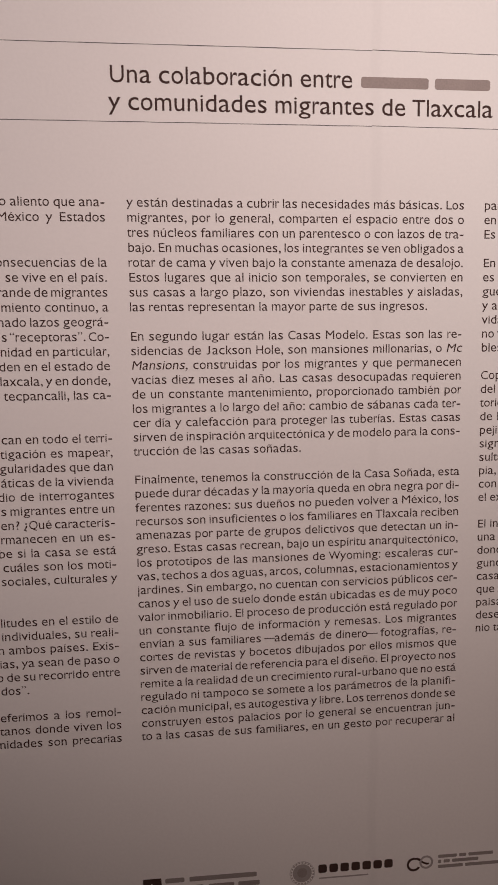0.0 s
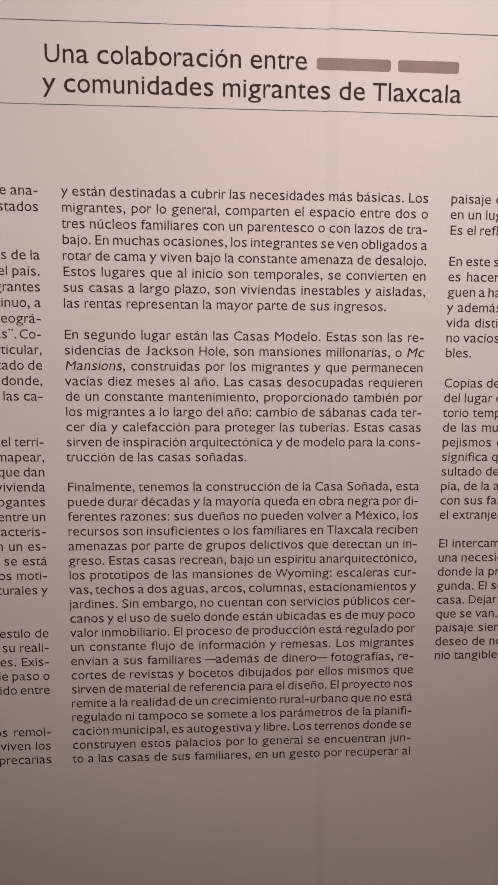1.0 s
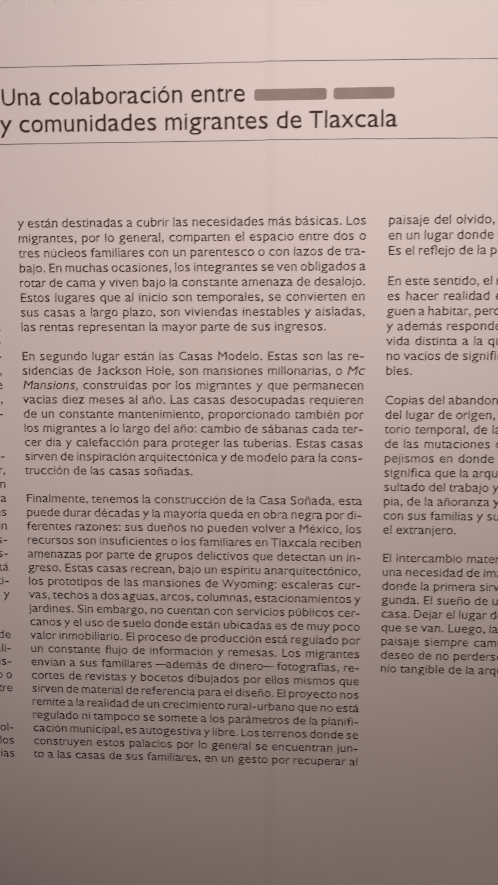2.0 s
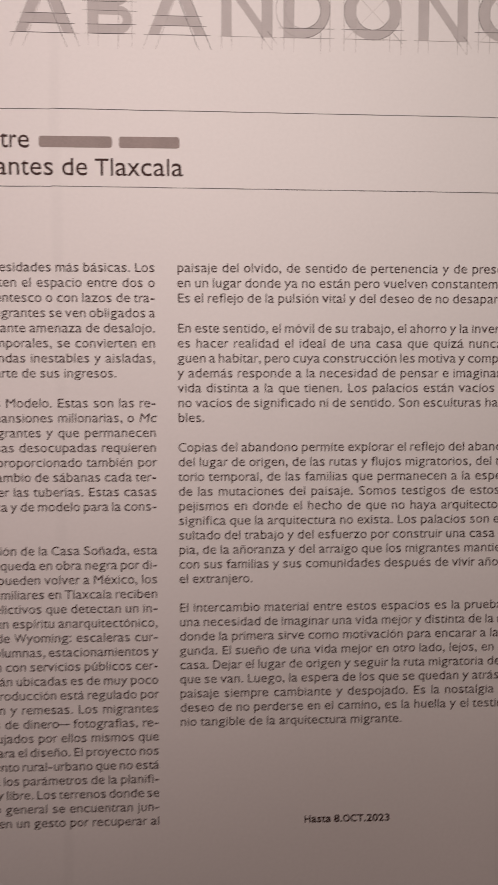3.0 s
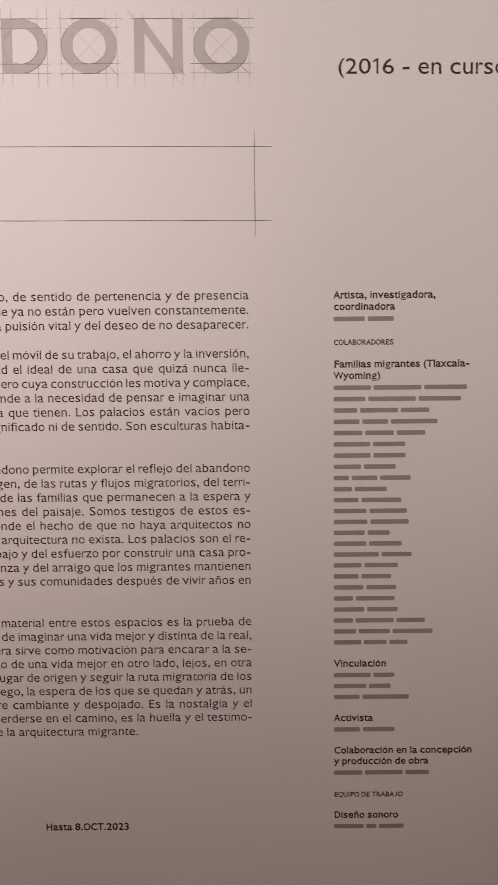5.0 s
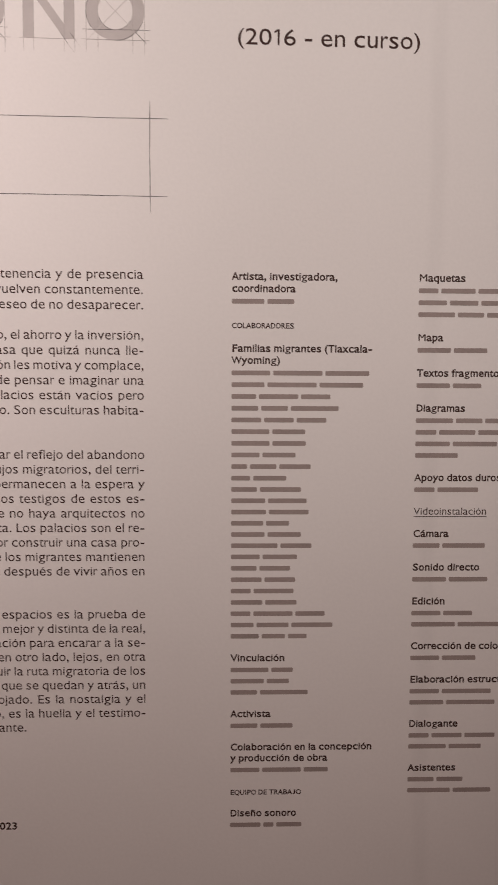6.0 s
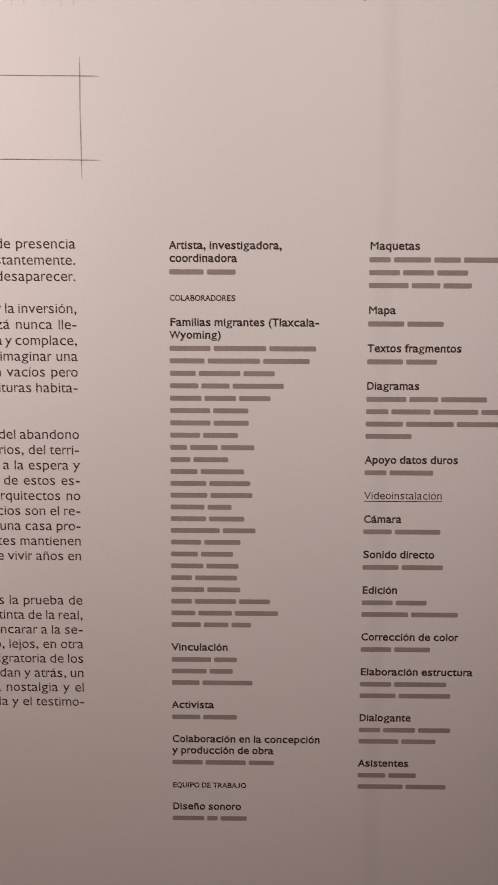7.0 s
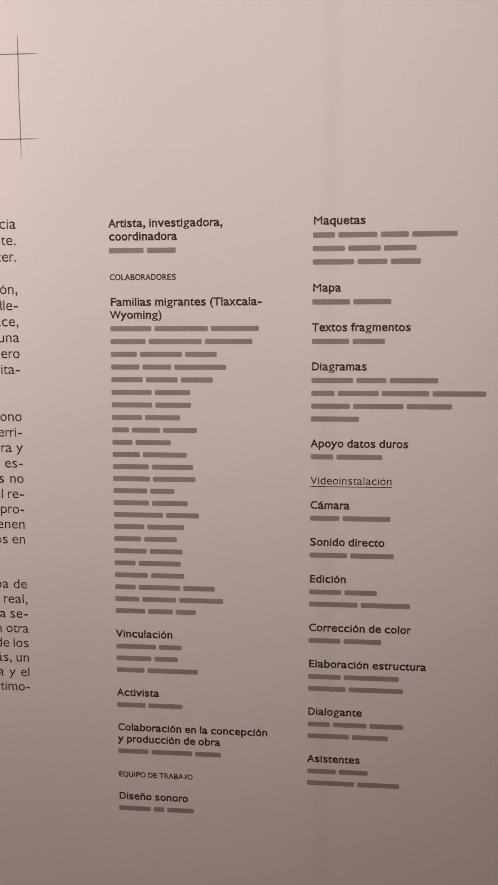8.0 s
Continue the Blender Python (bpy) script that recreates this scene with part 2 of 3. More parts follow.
paragraph(19, [
    "Finalmente, tenemos la construcción de la Casa Soñada, esta",
    "puede durar décadas y la mayoría queda en obra negra por di-",
    "ferentes razones: sus dueños no pueden volver a México, los",
    "recursos son insuficientes o los familiares en Tlaxcala reciben",
    "amenazas por parte de grupos delictivos que detectan un in-",
    "greso. Estas casas recrean, bajo un espíritu anarquitectónico,",
    "los prototipos de las mansiones de Wyoming: escaleras cur-",
    "vas, techos a dos aguas, arcos, columnas, estacionamientos y",
    "jardines. Sin embargo, no cuentan con servicios públicos cer-",
    "canos y el uso de suelo donde están ubicadas es de muy poco",
    "valor inmobiliario. El proceso de producción está regulado por",
    "un constante flujo de información y remesas. Los migrantes",
    "envían a sus familiares —además de dinero— fotografías, re-",
    "cortes de revistas y bocetos dibujados por ellos mismos que",
    "sirven de material de referencia para el diseño. El proyecto nos",
    "remite a la realidad de un crecimiento rural-urbano que no está",
    "regulado ni tampoco se somete a los parámetros de la planifi-",
    "cación municipal, es autogestiva y libre. Los terrenos donde se",
    "construyen estos palacios por lo general se encuentran jun-",
    "to a las casas de sus familiares, en un gesto por recuperar al"], L2, R2, last_free=False)
paragraph(0, [
    "paisaje del olvido, de sentido de pertenencia y de presencia",
    "en un lugar donde ya no están pero vuelven constantemente.",
    "Es el reflejo de la pulsión vital y del deseo de no desaparecer."], L3, R3, last_free=False)
paragraph(4, [
    "En este sentido, el móvil de su trabajo, el ahorro y la inversión,",
    "es hacer realidad el ideal de una casa que quizá nunca lle-",
    "guen a habitar, pero cuya construcción les motiva y complace,",
    "y además responde a la necesidad de pensar e imaginar una",
    "vida distinta a la que tienen. Los palacios están vacíos pero",
    "no vacíos de significado ni de sentido. Son esculturas habita-",
    "bles."], L3, R3)
paragraph(12, [
    "Copias del abandono permite explorar el reflejo del abandono",
    "del lugar de origen, de las rutas y flujos migratorios, del terri-",
    "torio temporal, de las familias que permanecen a la espera y",
    "de las mutaciones del paisaje. Somos testigos de estos es-",
    "pejismos en donde el hecho de que no haya arquitectos no",
    "significa que la arquitectura no exista. Los palacios son el re-",
    "sultado del trabajo y del esfuerzo por construir una casa pro-",
    "pia, de la añoranza y del arraigo que los migrantes mantienen",
    "con sus familias y sus comunidades después de vivir años en",
    "el extranjero."], L3, R3)
paragraph(23, [
    "El intercambio material entre estos espacios es la prueba de",
    "una necesidad de imaginar una vida mejor y distinta de la real,",
    "donde la primera sirve como motivación para encarar a la se-",
    "gunda. El sueño de una vida mejor en otro lado, lejos, en otra",
    "casa. Dejar el lugar de origen y seguir la ruta migratoria de los",
    "que se van. Luego, la espera de los que se quedan y atrás, un",
    "paisaje siempre cambiante y despojado. Es la nostalgia y el",
    "deseo de no perderse en el camino, es la huella y el testimo-",
    "nio tangible de la arquitectura migrante."], L3, R3)


def line_ends(first, lines):
    """The ends of the first column's lines: each from its own x, in mm, to the shared right margin."""
    t = thing("text_paragraph", "dark vinyl Spanish paragraph, justified, ending at the column's margin", "wall text", "paragraphs of the wall text")
    for i, (mm, s) in enumerate(lines):
        free = s.startswith("dos")
        text_line(s, mm / 1000, FIRST - (first + i) * PITCH, EM, t, None if free else -0.0712)


line_ends(0, [(-183.4, "o aliento que ana-"),
              (-186.6, "México y Estados")])
line_ends(4, [(-197.6, "consecuencias de la"),
              (-180.6, "se vive en el país."),
              (-197.3, "grande de migrantes"),
              (-186.4, "miento continuo, a"),
              (-190.9, "nado lazos geográ-"),
              (-187.4, "s “receptoras”. Co-"),
              (-208.5, "munidad en particular,"),
              (-191.5, "den en el estado de"),
              (-199.6, "Tlaxcala, y en donde,"),
              (-187.5, "tecpancalli, las ca-")])
line_ends(16, [(-192.9, "can en todo el terri-"),
              (-194.3, "tigación es mapear,"),
              (-195.8, "gularidades que dan"),
              (-195.3, "áticas de la vivienda"),
              (-199.2, "dio de interrogantes"),
              (-196.9, "s migrantes entre un"),
              (-197.7, "en? ¿Qué caracterís-"),
              (-198.5, "rmanecen en un es-"),
              (-201.7, "be si la casa se está"),
              (-197.6, "cuáles son los moti-"),
              (-200.2, "sociales, culturales y")])
line_ends(29, [(-203.2, "litudes en el estilo de"),
              (-202.8, "individuales, su reali-"),
              (-207.3, "n ambos países. Exis-"),
              (-206.2, "ias, ya sean de paso o"),
              (-210.1, "o de su recorrido entre"),
              (-206.5, "dos”.")])
line_ends(36, [(-208.7, "eferimos a los remol-"),
              (-209.5, "tanos donde viven los"),
              (-210.9, "nidades son precarias")])


# ---- subtitle, year and date ----
sub = thing("subtitle_lettering", "two-line dark vinyl subtitle between two drawn lines", "wall text")
text_line("Una colaboración entre", -0.0635, 1.8578, 0.0240, sub, 0.2010, fit=True, letters=True)
word_bars(0.2100, 0.3572, (6, 5), 1.8578, 0.0240, sub)
text_line("y comunidades migrantes de Tlaxcala", -0.0650, 1.8298, 0.0240, sub, 0.3612, fit=True, letters=True)
year = thing("year_lettering", "dark vinyl years in brackets beside the drawn title", "wall text")
text_line("(2016 - en curso)", 0.8300, 1.9708, 0.0220, year, 1.0238, slope=-0.011, fit=True, letters=True)
date = thing("date_lettering", "small dark vinyl closing date low on the wall", "wall text")
text_line("Hasta 8.OCT.2023", 0.4910, 1.1200, 0.0110, date, 0.5885, style="bold", fit=True, letters=True)


# ---- credits: two columns on a tighter grid ----
CEM = 0.0105


def row_z(n):
    """The base line of the credits' row n."""
    return float(np.interp(n, (0, 8, 17, 24, 32, 41, 48), (1.7325, 1.6310, 1.5170, 1.4300, 1.3280, 1.2126, 1.1224))) - 0.0030


def credit(left, first, heads, entries, spread):
    """A block of headings, then lines of bars: each entry its width in mm and letters a word."""
    t = thing("credit_block", "dark vinyl credit, bold heading over " + COUNT[len(entries)] + " lighter " + ("lines" if len(entries) > 1 else "line"), "wall text", "credits on the wall")
    i = first
    for text, end in heads:
        text_line(text, left, row_z(i), CEM, t, left + end * 1.012 / 1000, style="bold", mat=INK_BOLD, fit=True, letters=True)
        i += 1
    for mm, counts in entries:
        word_bars(left, left + mm * spread * 1.012 / 1000, counts, row_z(i), CEM, t)
        i += 1


C4, C5 = 0.8262, 1.0268
credit(C4, 0, [("Artista, investigadora,", 112), ("coordinadora", 67.5)], [(66, (6, 5))], 1)
caps = thing("credit_block", "small dark capitals heading on the white wall", "wall text", "credits on the wall")
text_line("COLABORADORES", C4, row_z(4) - 0.0003, 0.0077, caps, C4 + 0.067, style="bold", fit=True, letters=True)
credit(C4, 6, [("Familias migrantes (Tlaxcala-", 150), ("Wyoming)", 52)], [
    (256, (7, 9, 8)), (245, (6, 9, 8)), (184, (5, 8, 6)), (200, (5, 5, 9)), (177, (6, 6, 6)), (138, (8, 7)), (139, (8, 7)), (120, (6, 7)),
    (149, (3, 5, 6)), (103, (4, 7)), (131, (5, 8)), (142, (7, 8)), (146, (7, 8)), (109, (7, 5)), (132, (6, 6)), (152, (9, 6)),
    (125, (5, 6)), (112, (5, 6)), (122, (6, 6)), (119, (4, 8)), (125, (6, 6)), (179, (4, 8, 6)), (194, (5, 7, 9)), (145, (6, 5, 4))], 0.574)
credit(C4, 33, [("Vinculación", 59.5)], [(115, (7, 4)), (108, (6, 4)), (143, (5, 9))], 0.595)
credit(C4, 38, [("Activista", 44.5)], [(115, (5, 6))], 0.598)
credit(C4, 41, [("Colaboración en la concepción", 157.5), ("y producción de obra", 108)], [(181, (6, 8, 5))], 0.60)
caps = thing("credit_block", "small dark capitals heading on the white wall", "wall text", "credits on the wall")
text_line("EQUIPO DE TRABAJO", C4, row_z(45) - 0.0003, 0.0077, caps, C4 + 0.080, style="bold", fit=True, letters=True)
credit(C4, 47, [("Diseño sonoro", 74)], [(131, (6, 2, 5))], 0.61)

credit(C5, 0, [("Maquetas", 50)], [(256, (4, 7, 5, 8)), (185, (5, 5, 5)), (193, (7, 5, 5))], 0.528)
credit(C5, 5, [("Mapa", 27.5)], [(141, (6, 6))], 0.534)
credit(C5, 8, [("Textos fragmentos", 94.5)], [(130, (7, 6))], 0.538)
credit(C5, 11, [("Diagramas", 53.5)], [(224, (7, 5, 8)), (308, (4, 7, 8, 9)), (249, (7, 9, 8)), (86, (9,))], 0.542)
credit(C5, 17, [("Apoyo datos duros", 95)], [(127, (4, 8))], 0.55)
video = thing("credit_block", "underlined regular-weight credit heading on the white wall", "wall text", "credits on the wall")
text_line("Videoinstalación", C5, row_z(20), CEM, video, C5 + 0.081, fit=True, letters=True)
bar(C5, C5 + 0.081, row_z(20) - 0.0026, row_z(20) - 0.0018, video, name="underline")
credit(C5, 22, [("Cámara", 39)], [(142, (5, 8))], 0.557)
credit(C5, 25, [("Sonido directo", 74)], [(148, (7, 8))], 0.561)
credit(C5, 28, [("Edición", 37)], [(119, (6, 6)), (177, (9, 9))], 0.566)
credit(C5, 32, [("Corrección de color", 101.5)], [(127, (6, 7))], 0.571)
credit(C5, 35, [("Elaboración estructura", 118)], [(158, (6, 10)), (166, (7, 10))], 0.575)
credit(C5, 39, [("Dialogante", 55)], [(167, (4, 6, 6)), (141, (7, 6))], 0.579)
credit(C5, 43, [("Asistentes", 54)], [(106, (5, 5)), (161, (9, 8))], 0.584)


# ---- pencil strokes ----
STROKES = [0]


def stroke(points, width, mat, parent, name="guide_line", wobble=0.00012, taper=True):
    """A drawn line: a thin raised strip that wanders and thins out at its ends. Each lies a hair above the one before."""
    STROKES[0] += 1
    rise = 0.00014 + 0.000004 * (STROKES[0] % 40)
    pts = []
    for (x0, z0), (x1, z1) in zip(points, points[1:]):
        n = max(2, int(math.hypot(x1 - x0, z1 - z0) / 0.012))
        pts += [(x0 + (x1 - x0) * k / n, z0 + (z1 - z0) * k / n) for k in range(n)]
    pts.append(points[-1])
    v, f, seed = [], [], random.random() * 50
    for i, (x, z) in enumerate(pts):
        a, b = pts[max(0, i - 1)], pts[min(len(pts) - 1, i + 1)]
        d = math.hypot(b[0] - a[0], b[1] - a[1]) or 1
        nx, nz = -(b[1] - a[1]) / d, (b[0] - a[0]) / d
        w = width * (0.75 + 0.5 * noise.noise((seed, i * 0.7, 0)) ** 2 + 0.35 * noise.noise((seed, i * 0.31, 3)))
        if taper and i in (0, len(pts) - 1):
            w *= 0.4
        o = wobble * noise.noise((seed, 7, i * 0.45))
        for s in (-0.5, 0.5):
            v.append((x + nx * (o + s * w), FACE - rise, z + nz * (o + s * w)))
            v.append((x + nx * (o + s * w), FACE - 0.00002, z + nz * (o + s * w)))
    for i in range(len(pts) - 1):
        a = 4 * i
        f += [(a, a + 4, a + 6, a + 2), (a + 1, a + 3, a + 7, a + 5), (a, a + 1, a + 5, a + 4), (a + 2, a + 6, a + 7, a + 3)]
    return solid(name, v, f, mat, parent)


border = thing("pencil_border", "hand-drawn graphite lines crossing at a corner round the subtitle", "pencil drawing")
stroke([(-0.26, 1.8968), (0.2215, 1.8978), (0.2235, 1.8984), (0.7590, 1.8942)], 0.0010, LINE, border, "drawn_line", 0.0003)
stroke([(-0.26, 1.8176), (0.2215, 1.8181), (0.2235, 1.8186), (0.7585, 1.8150)], 0.0010, LINE, border, "drawn_line", 0.0003)
stroke([(0.7400, 1.9120), (0.7397, 1.855), (0.7402, 1.7975)], 0.0010, LINE, border, "drawn_line", 0.0003)


# ---- the drawn title ----
CAPH, STEM = 0.0570, 0.0105


def base_z(x):
    return 1.9770 - 0.0060 * x


def outline(name, rings, x0, parent, mat=FILL):
    """A letter cut from closed outlines (the first outer, the others holes), heights above the sloping base line."""
    cu = bpy.data.curves.new(name, "CURVE")
    cu.dimensions, cu.fill_mode, cu.extrude = "2D", "BOTH", 0.00004
    for ring in rings:
        s = cu.splines.new("POLY")
        s.points.add(len(ring) - 1)
        for p, (x, z) in zip(s.points, ring):
            p.co = (x, z, 0, 1)
        s.use_cyclic_u = True
    tmp = new("outline", cu)
    bpy.context.view_layer.update()
    me = bpy.data.meshes.new_from_object(tmp.evaluated_get(bpy.context.evaluated_depsgraph_get()))
    bpy.data.objects.remove(tmp)
    for v in me.vertices:
        x, z, y = v.co
        v.co = (x0 + x, FACE - 0.00007 - y, base_z(x0 + x) + z)
    me.materials.clear()
    me.materials.append(mat)
    me.name = name
    ob = new(name, me)
    ob.parent = parent
    return ob


def arc(cx, cz, rx, rz, a0, a1, n=28):
    return [(cx + rx * math.cos(radians(a0 + (a1 - a0) * k / n)), cz + rz * math.sin(radians(a0 + (a1 - a0) * k / n))) for k in range(n + 1)]


title = thing("drawn_title", "grey shaded capitals drawn with fine pencil construction lines", "pencil drawing")


def guides(letter, x0, lines):
    for (ax, az), (bx, bz), dark in lines:
        mat = PALEST if dark is None else PENCIL if dark else FAINT
        stroke([(x0 + ax, base_z(x0 + ax) + az), (x0 + bx, base_z(x0 + bx) + bz)], 0.00075 if dark else 0.00065, mat, letter)


def rows(w, heights, dark=(), over=0.005):
    out = []
    for h in heights:
        a, b = random.uniform(0.6, 1.3) * over, random.uniform(0.6, 1.3) * over
        out.append(((-a, h), (w + b, h + random.uniform(-0.0004, 0.0004)), h in dark))
    return out


def posts(xs, dark=()):
    return [((x, -random.uniform(0.012, 0.016)), (x + random.uniform(-0.0006, 0.0006), CAPH + random.uniform(0.008, 0.014)), x in dark) for x in xs]


H, S = CAPH, STEM


def letter_E(x0, w):
    o = outline("letter", [[(0, 0), (w, 0), (w, S * 0.95), (S, S * 0.95), (S, 0.0235), (w * 0.9, 0.0235), (w * 0.9, 0.0325), (S, 0.0325), (S, H - S), (w, H - S), (w, H), (0, H)]], x0, title)
    guides(o, x0, rows(w, (0.0, S * 0.95, H - S, H), (0.0, S * 0.95, H)) + posts((0.0, S, w * 0.78, w)))


def letter_L(x0, w):
    o = outline("letter", [[(0, 0), (w, 0), (w, S * 0.95), (S, S * 0.95), (S, H), (0, H)]], x0, title)
    guides(o, x0, rows(w, (0.0, S * 0.95, H), (0.0, S * 0.95)) + posts((0.0, S, w)))


def letter_A(x0, w):
    a, t, c = 0.0112, 0.0064, w / 2
    top = H * (c - a) / (c + t - a)

    def inner(z):
        return a + (c + t - a) * z / H

    o = outline("letter", [
        [(0, 0), (a, 0), (inner(0.0095), 0.0095), (w - inner(0.0095), 0.0095), (w - a, 0), (w, 0), (c + t, H), (c - t, H)],
        [(inner(0.0195), 0.0195), (w - inner(0.0195), 0.0195), (c, top)]], x0, title)
    lines = rows(w, (0.0, H), (0.0, H)) + [((0.0005, 0.0095), (w + 0.001, 0.0093), True), ((0.005, 0.0195), (w - 0.003, 0.0193), True)]
    out, drop = (c - t) / H, 0.0145
    lines += [((-out * drop, -drop), (c - t + out * 0.004, H + 0.004), False), ((w + out * drop, -drop), (c + t - out * 0.004, H + 0.004), True),
              ((a - 0.6 * drop * (c + t - a) / H, -drop), (c + t, H), False), ((w - a + 0.6 * drop * (c + t - a) / H, -drop), (c - t, H), True)]
    guides(o, x0, lines)


def letter_B(x0, w):
    top, mid = H, 0.0285
    r0, r1 = mid / 2, (H - mid) / 2
    out = [(0, 0)] + arc(w - r0, r0, r0, r0, -90, 78) + arc(w - r1 - 0.002, mid + r1, r1, r1, -78, 90) + [(0, top)]
    i0, i1 = r0 - S * 0.88, r1 - S * 0.88
    low = [(S, r0 - i0)] + arc(w - r0, r0, i0, i0, -90, 90, 16) + [(S, r0 + i0)]
    high = [(S, mid + r1 - i1)] + arc(w - r1 - 0.002, mid + r1, i1, i1, -90, 90, 16) + [(S, mid + r1 + i1)]
    o = outline("letter", [out, low, high], x0, title)
    guides(o, x0, rows(w, (0.0, 0.0092, 0.0235, 0.0325, H), (0.0, 0.0092, 0.0235, 0.0325)) + posts((0.0, S, w - r0, w)))


def letter_N(x0, w):
    low, high = H * (1 - S / (w - S)), H * S / (w - S)
    o = outline("letter", [[(0, 0), (S, 0), (S, low), (w - S, 0), (w, 0), (w, H), (w - S, H), (w - S, high), (S, H), (0, H)]], x0, title)
    lines = rows(w, (0.0, H), (H,)) + posts((0.0, S, w - S, w))
    run = (w - S) / H
    # the slanting edges show only where they run past the letter
    for x, up, down in ((0.0, 0.012, 0.0135), (S, 0.006, 0.0075)):
        lines += [((x - up * run, H + up), (x + 0.004 * run, H - 0.004), False), ((x + (H - 0.006) * run, 0.006), (x + (H + down * 0.4) * run, -down * 0.4), True),
                  ((x + (H + down * 0.4) * run, -down * 0.4), (x + (H + down) * run, -down), None)]
    guides(o, x0, lines)


def letter_D(x0, w):
    r, c = H / 2, w - H / 2
    i = r - S * 0.93
    o = outline("letter", [[(0, 0)] + arc(c, r, r, r, -90, 90) + [(0, H)], [(S, r - i)] + arc(c, r, i, i, -90, 90, 20) + [(S, r + i)]], x0, title)
    guides(o, x0, rows(w, (0.0, S * 0.93, H - S * 0.93, H), (S * 0.93, H)) + posts((0.0, S, w - S * 0.93, w)))
    for rad in (r, i):
        stroke([(x0 + px, base_z(x0 + px) + pz) for px, pz in arc(c, r, rad, rad, 90, 270, 26)], 0.0007, FAINT, o)
        stroke([(x0 + px, base_z(x0 + px) + pz) for px, pz in arc(c, r, rad, rad, -85, 60, 22)], 0.0006, PENCIL, o)


def letter_O(x0, w):
    r, rx = H / 2, w / 2
    i, ix = r - 0.0098, rx - 0.0122
    ring, hole = r + 0.0005, i + 0.0002
    o = outline("letter", [arc(rx, r, rx, ring, 0, 351, 40), arc(rx, r, ix, hole, 0, 350, 36)], x0, title)
    guides(o, x0, rows(w, (0.0, S * 0.93, H - S * 0.93, H), (S * 0.93, H)) + posts((0.0, 0.0122, w - 0.0122, w)))
    k = r + 0.0035
    j = r - 0.0085
    guides(o, x0, [((rx - k, r + k), (rx + j, r - j), None), ((rx + j, r - j), (rx + k, r - k), True), ((rx - k, r - k), (rx + k, r + k), None)])
    for a0 in (140, 265):
        stroke([(x0 + px, base_z(x0 + px) + pz) for px, pz in arc(rx, r, rx, ring, a0, a0 + 75, 16)], 0.0006, PENCIL, o)
    stroke([(x0 + px, base_z(x0 + px) + pz) for px, pz in arc(rx, r, ix, i, 200, 330, 20)], 0.0006, PENCIL, o)
    # gone over once more where the bowl touches top and foot
    for h, a, b in ((H + 0.0003, 0.18, 0.80), (-0.0004, 0.34, 0.72)):
        guides(o, x0, [((w * a, h), (w * b, h + 0.0002), True)])


letter_D(-0.0395, 0.0480)
letter_E(0.0295, 0.0450)
letter_L(0.0920, 0.0350)
letter_A(0.1880, 0.0602)
letter_B(0.2630, 0.0455)
letter_A(0.3255, 0.0598)
letter_N(0.4020, 0.0532)
letter_D(0.4676, 0.0486)
letter_O(0.5315, 0.0606)
letter_N(0.6107, 0.0524)
letter_O(0.6750, 0.0602)


# ---- sponsor marks low on the wall ----
def disc(name, cx, cz, r0, r1, mat, parent, rise=0.0002, a0=0, a1=360, n=40):
    v, f = [], []
    for k in range(n + 1):
        a = radians(a0 + (a1 - a0) * k / n)
        for r in (r0, r1):
            for y in (FACE - rise, FACE - 0.00002):
                v.append((cx + r * math.cos(a), y, cz + r * math.sin(a)))
    for k in range(n):
        a = 4 * k
        f += [(a, a + 4, a + 6, a + 2), (a + 2, a + 6, a + 7, a + 3), (a, a + 1, a + 5, a + 4)]
    return solid(name, v, f, mat, parent)


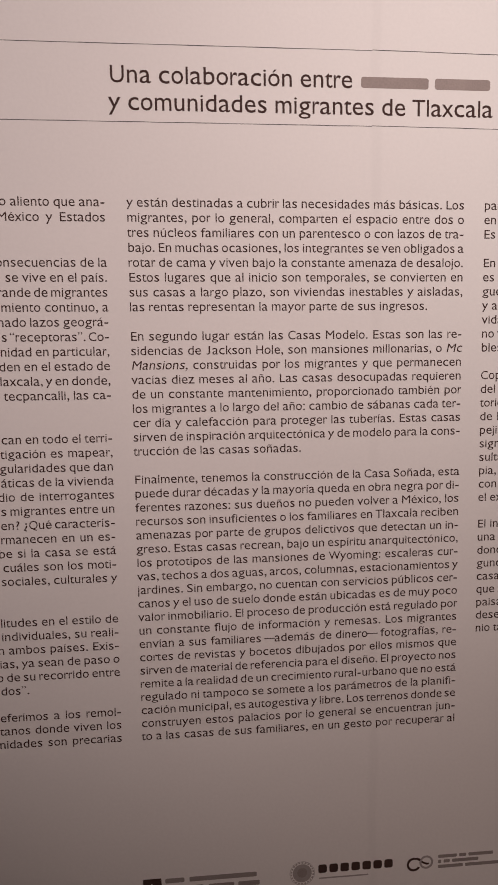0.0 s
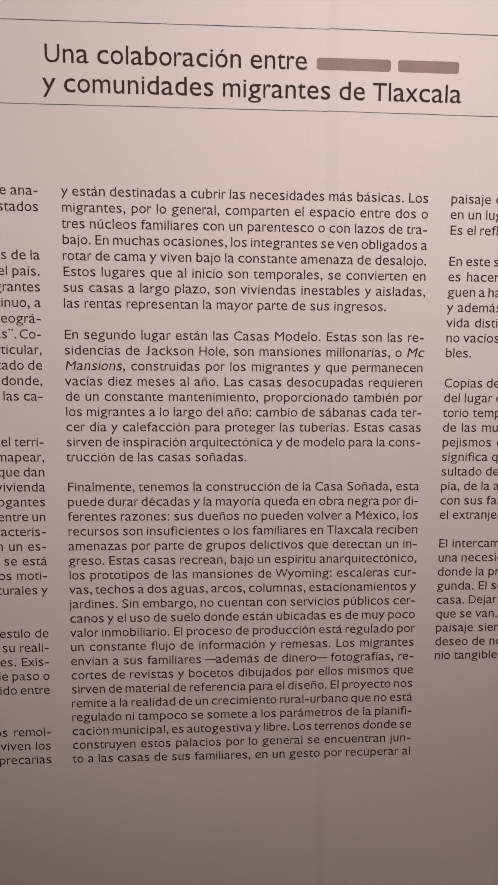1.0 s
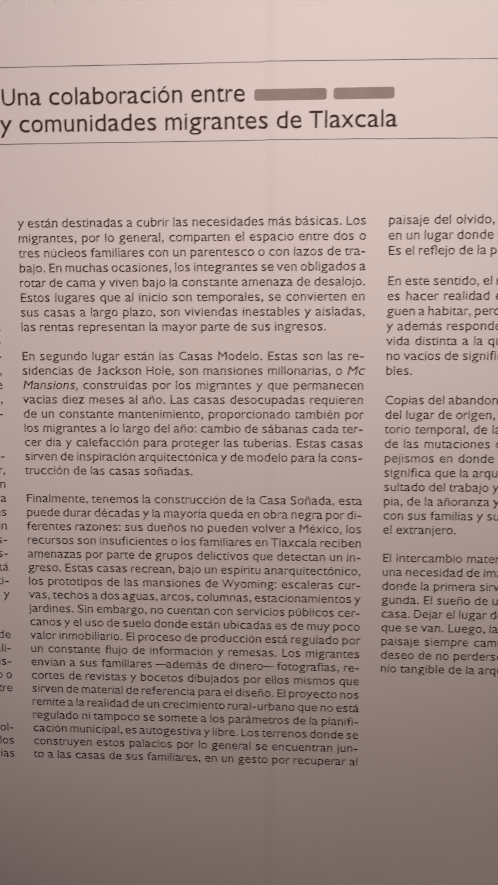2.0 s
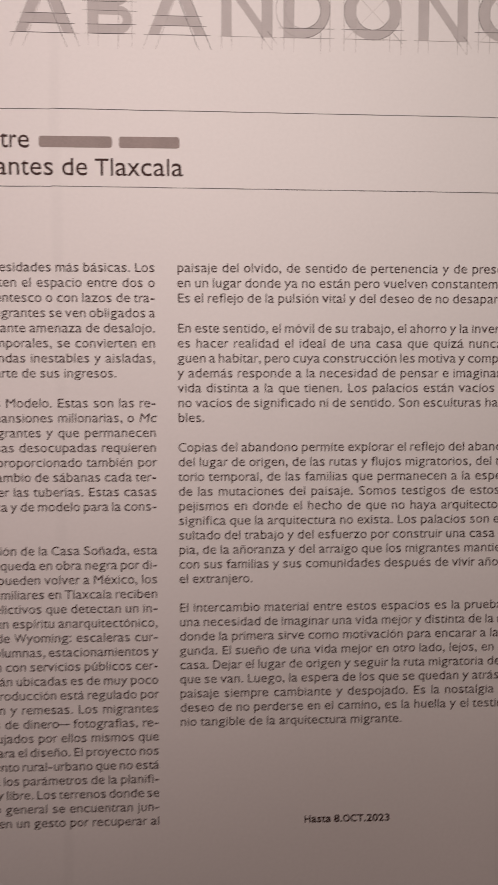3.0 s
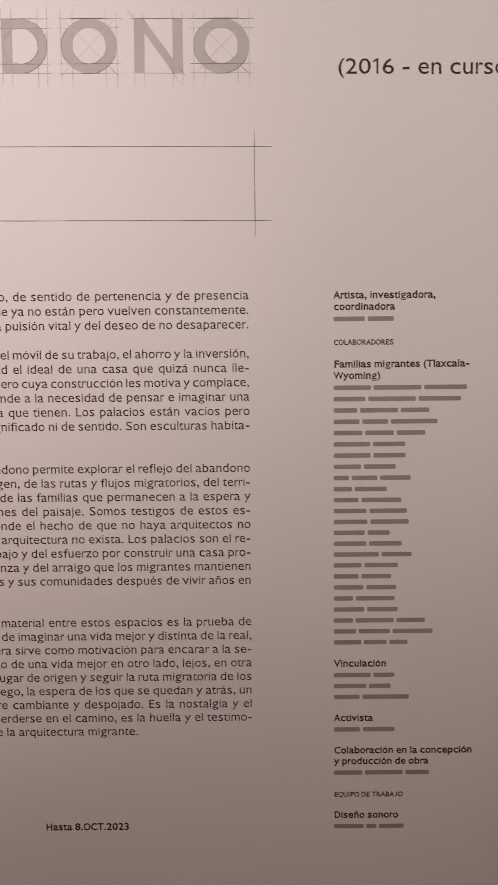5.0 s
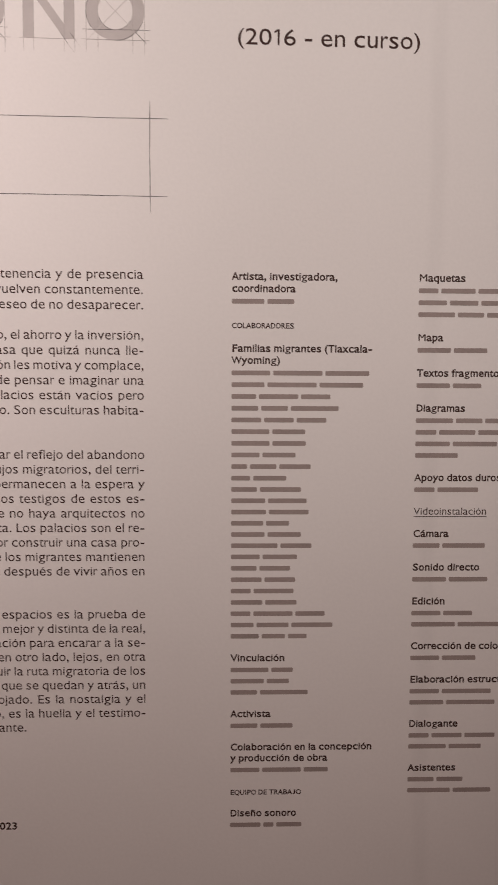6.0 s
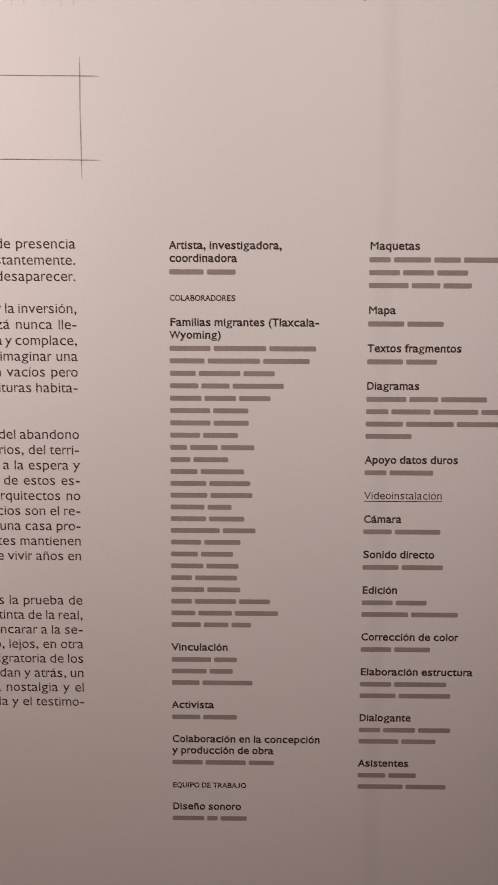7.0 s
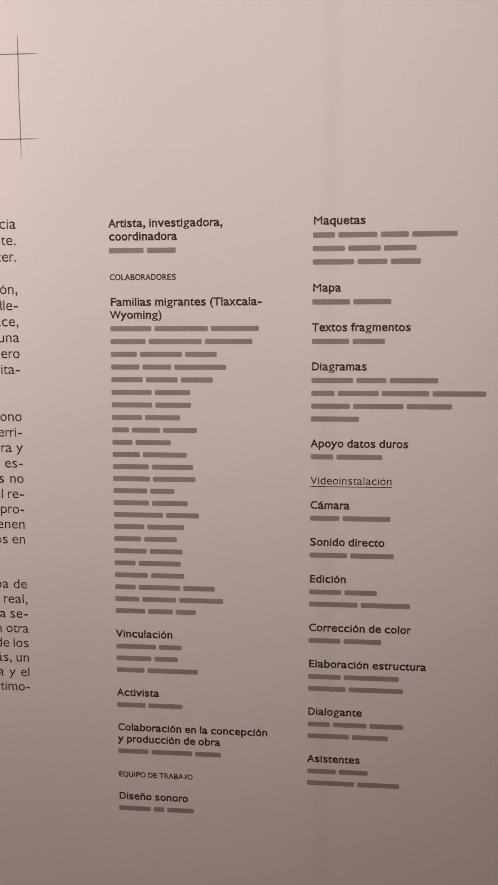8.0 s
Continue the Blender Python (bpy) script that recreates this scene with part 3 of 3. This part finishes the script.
MARKS = "sponsor marks on the wall"
m1 = thing("sponsor_mark", "black square mark with two grey lettering strips", "logo", MARKS)
bar(-0.0525, -0.0305, 0.922, 0.946, m1, INK_BOLD, name="square", corner=0.03)
bar(-0.0430, -0.0410, 0.927, 0.9395, m1, PLAIN, name="inset", depth=0.0003)
for a, b in ((-0.026, -0.003), (0.003, 0.0845)):
    bar(a, b, 0.9390, 0.9450, m1, GREY)
for a, b in ((-0.026, 0.020), (0.026, 0.057), (0.062, 0.088)):
    bar(a, b, 0.9280, 0.9340, m1, GREY)
m2 = thing("sponsor_mark", "grey round seal beside a heavy black lettering strip", "logo", MARKS)
# a fine rim, a ring of small marks where its lettering runs, and a darker emblem
disc("seal_ring", 0.1405, 0.9378, 0.0150, 0.0155, PALE, m2)
for k in range(22):
    disc("seal_mark", 0.1405, 0.9378, 0.0128, 0.0145, PALE, m2, 0.0002, k * 360 / 22 + 2, k * 360 / 22 + 12, 2)
disc("seal_disc", 0.1405, 0.9378, 0.0, 0.0118, PALE, m2)
disc("seal_core", 0.1405, 0.9385, 0.0, 0.0062, GREY, m2, 0.0003)
for k in range(7):
    bar(0.1605 + k * 0.0138, 0.1605 + k * 0.0138 + 0.0106, 0.9362, 0.9472, m2, INK_BOLD)
bar(0.161, 0.223, 0.9285, 0.9303, m2, PALE)
m3 = thing("sponsor_mark", "linked black and grey rings beside three lines of strips", "logo", MARKS)
disc("ring", 0.2968, 0.9393, 0.0062, 0.0088, PALE, m3)
disc("ring", 0.2808, 0.9374, 0.0062, 0.0090, INK_BOLD, m3, 0.0003, 62, 330)
stroke([(0.2842, 0.9452), (0.2880, 0.9432), (0.2925, 0.9392), (0.2970, 0.9372), (0.3005, 0.9372)], 0.0031, INK_BOLD, m3, "ring_tail", 0.0, False)
for z, ends in ((0.9435, ((0.312, 0.336), (0.339, 0.348), (0.351, 0.383))), (0.9368, ((0.312, 0.316), (0.319, 0.327), (0.330, 0.364))), (0.9300, ((0.312, 0.344), (0.347, 0.391)))):
    for a, b in ends:
        bar(a, b, z, z + 0.0042, m3, GREY)
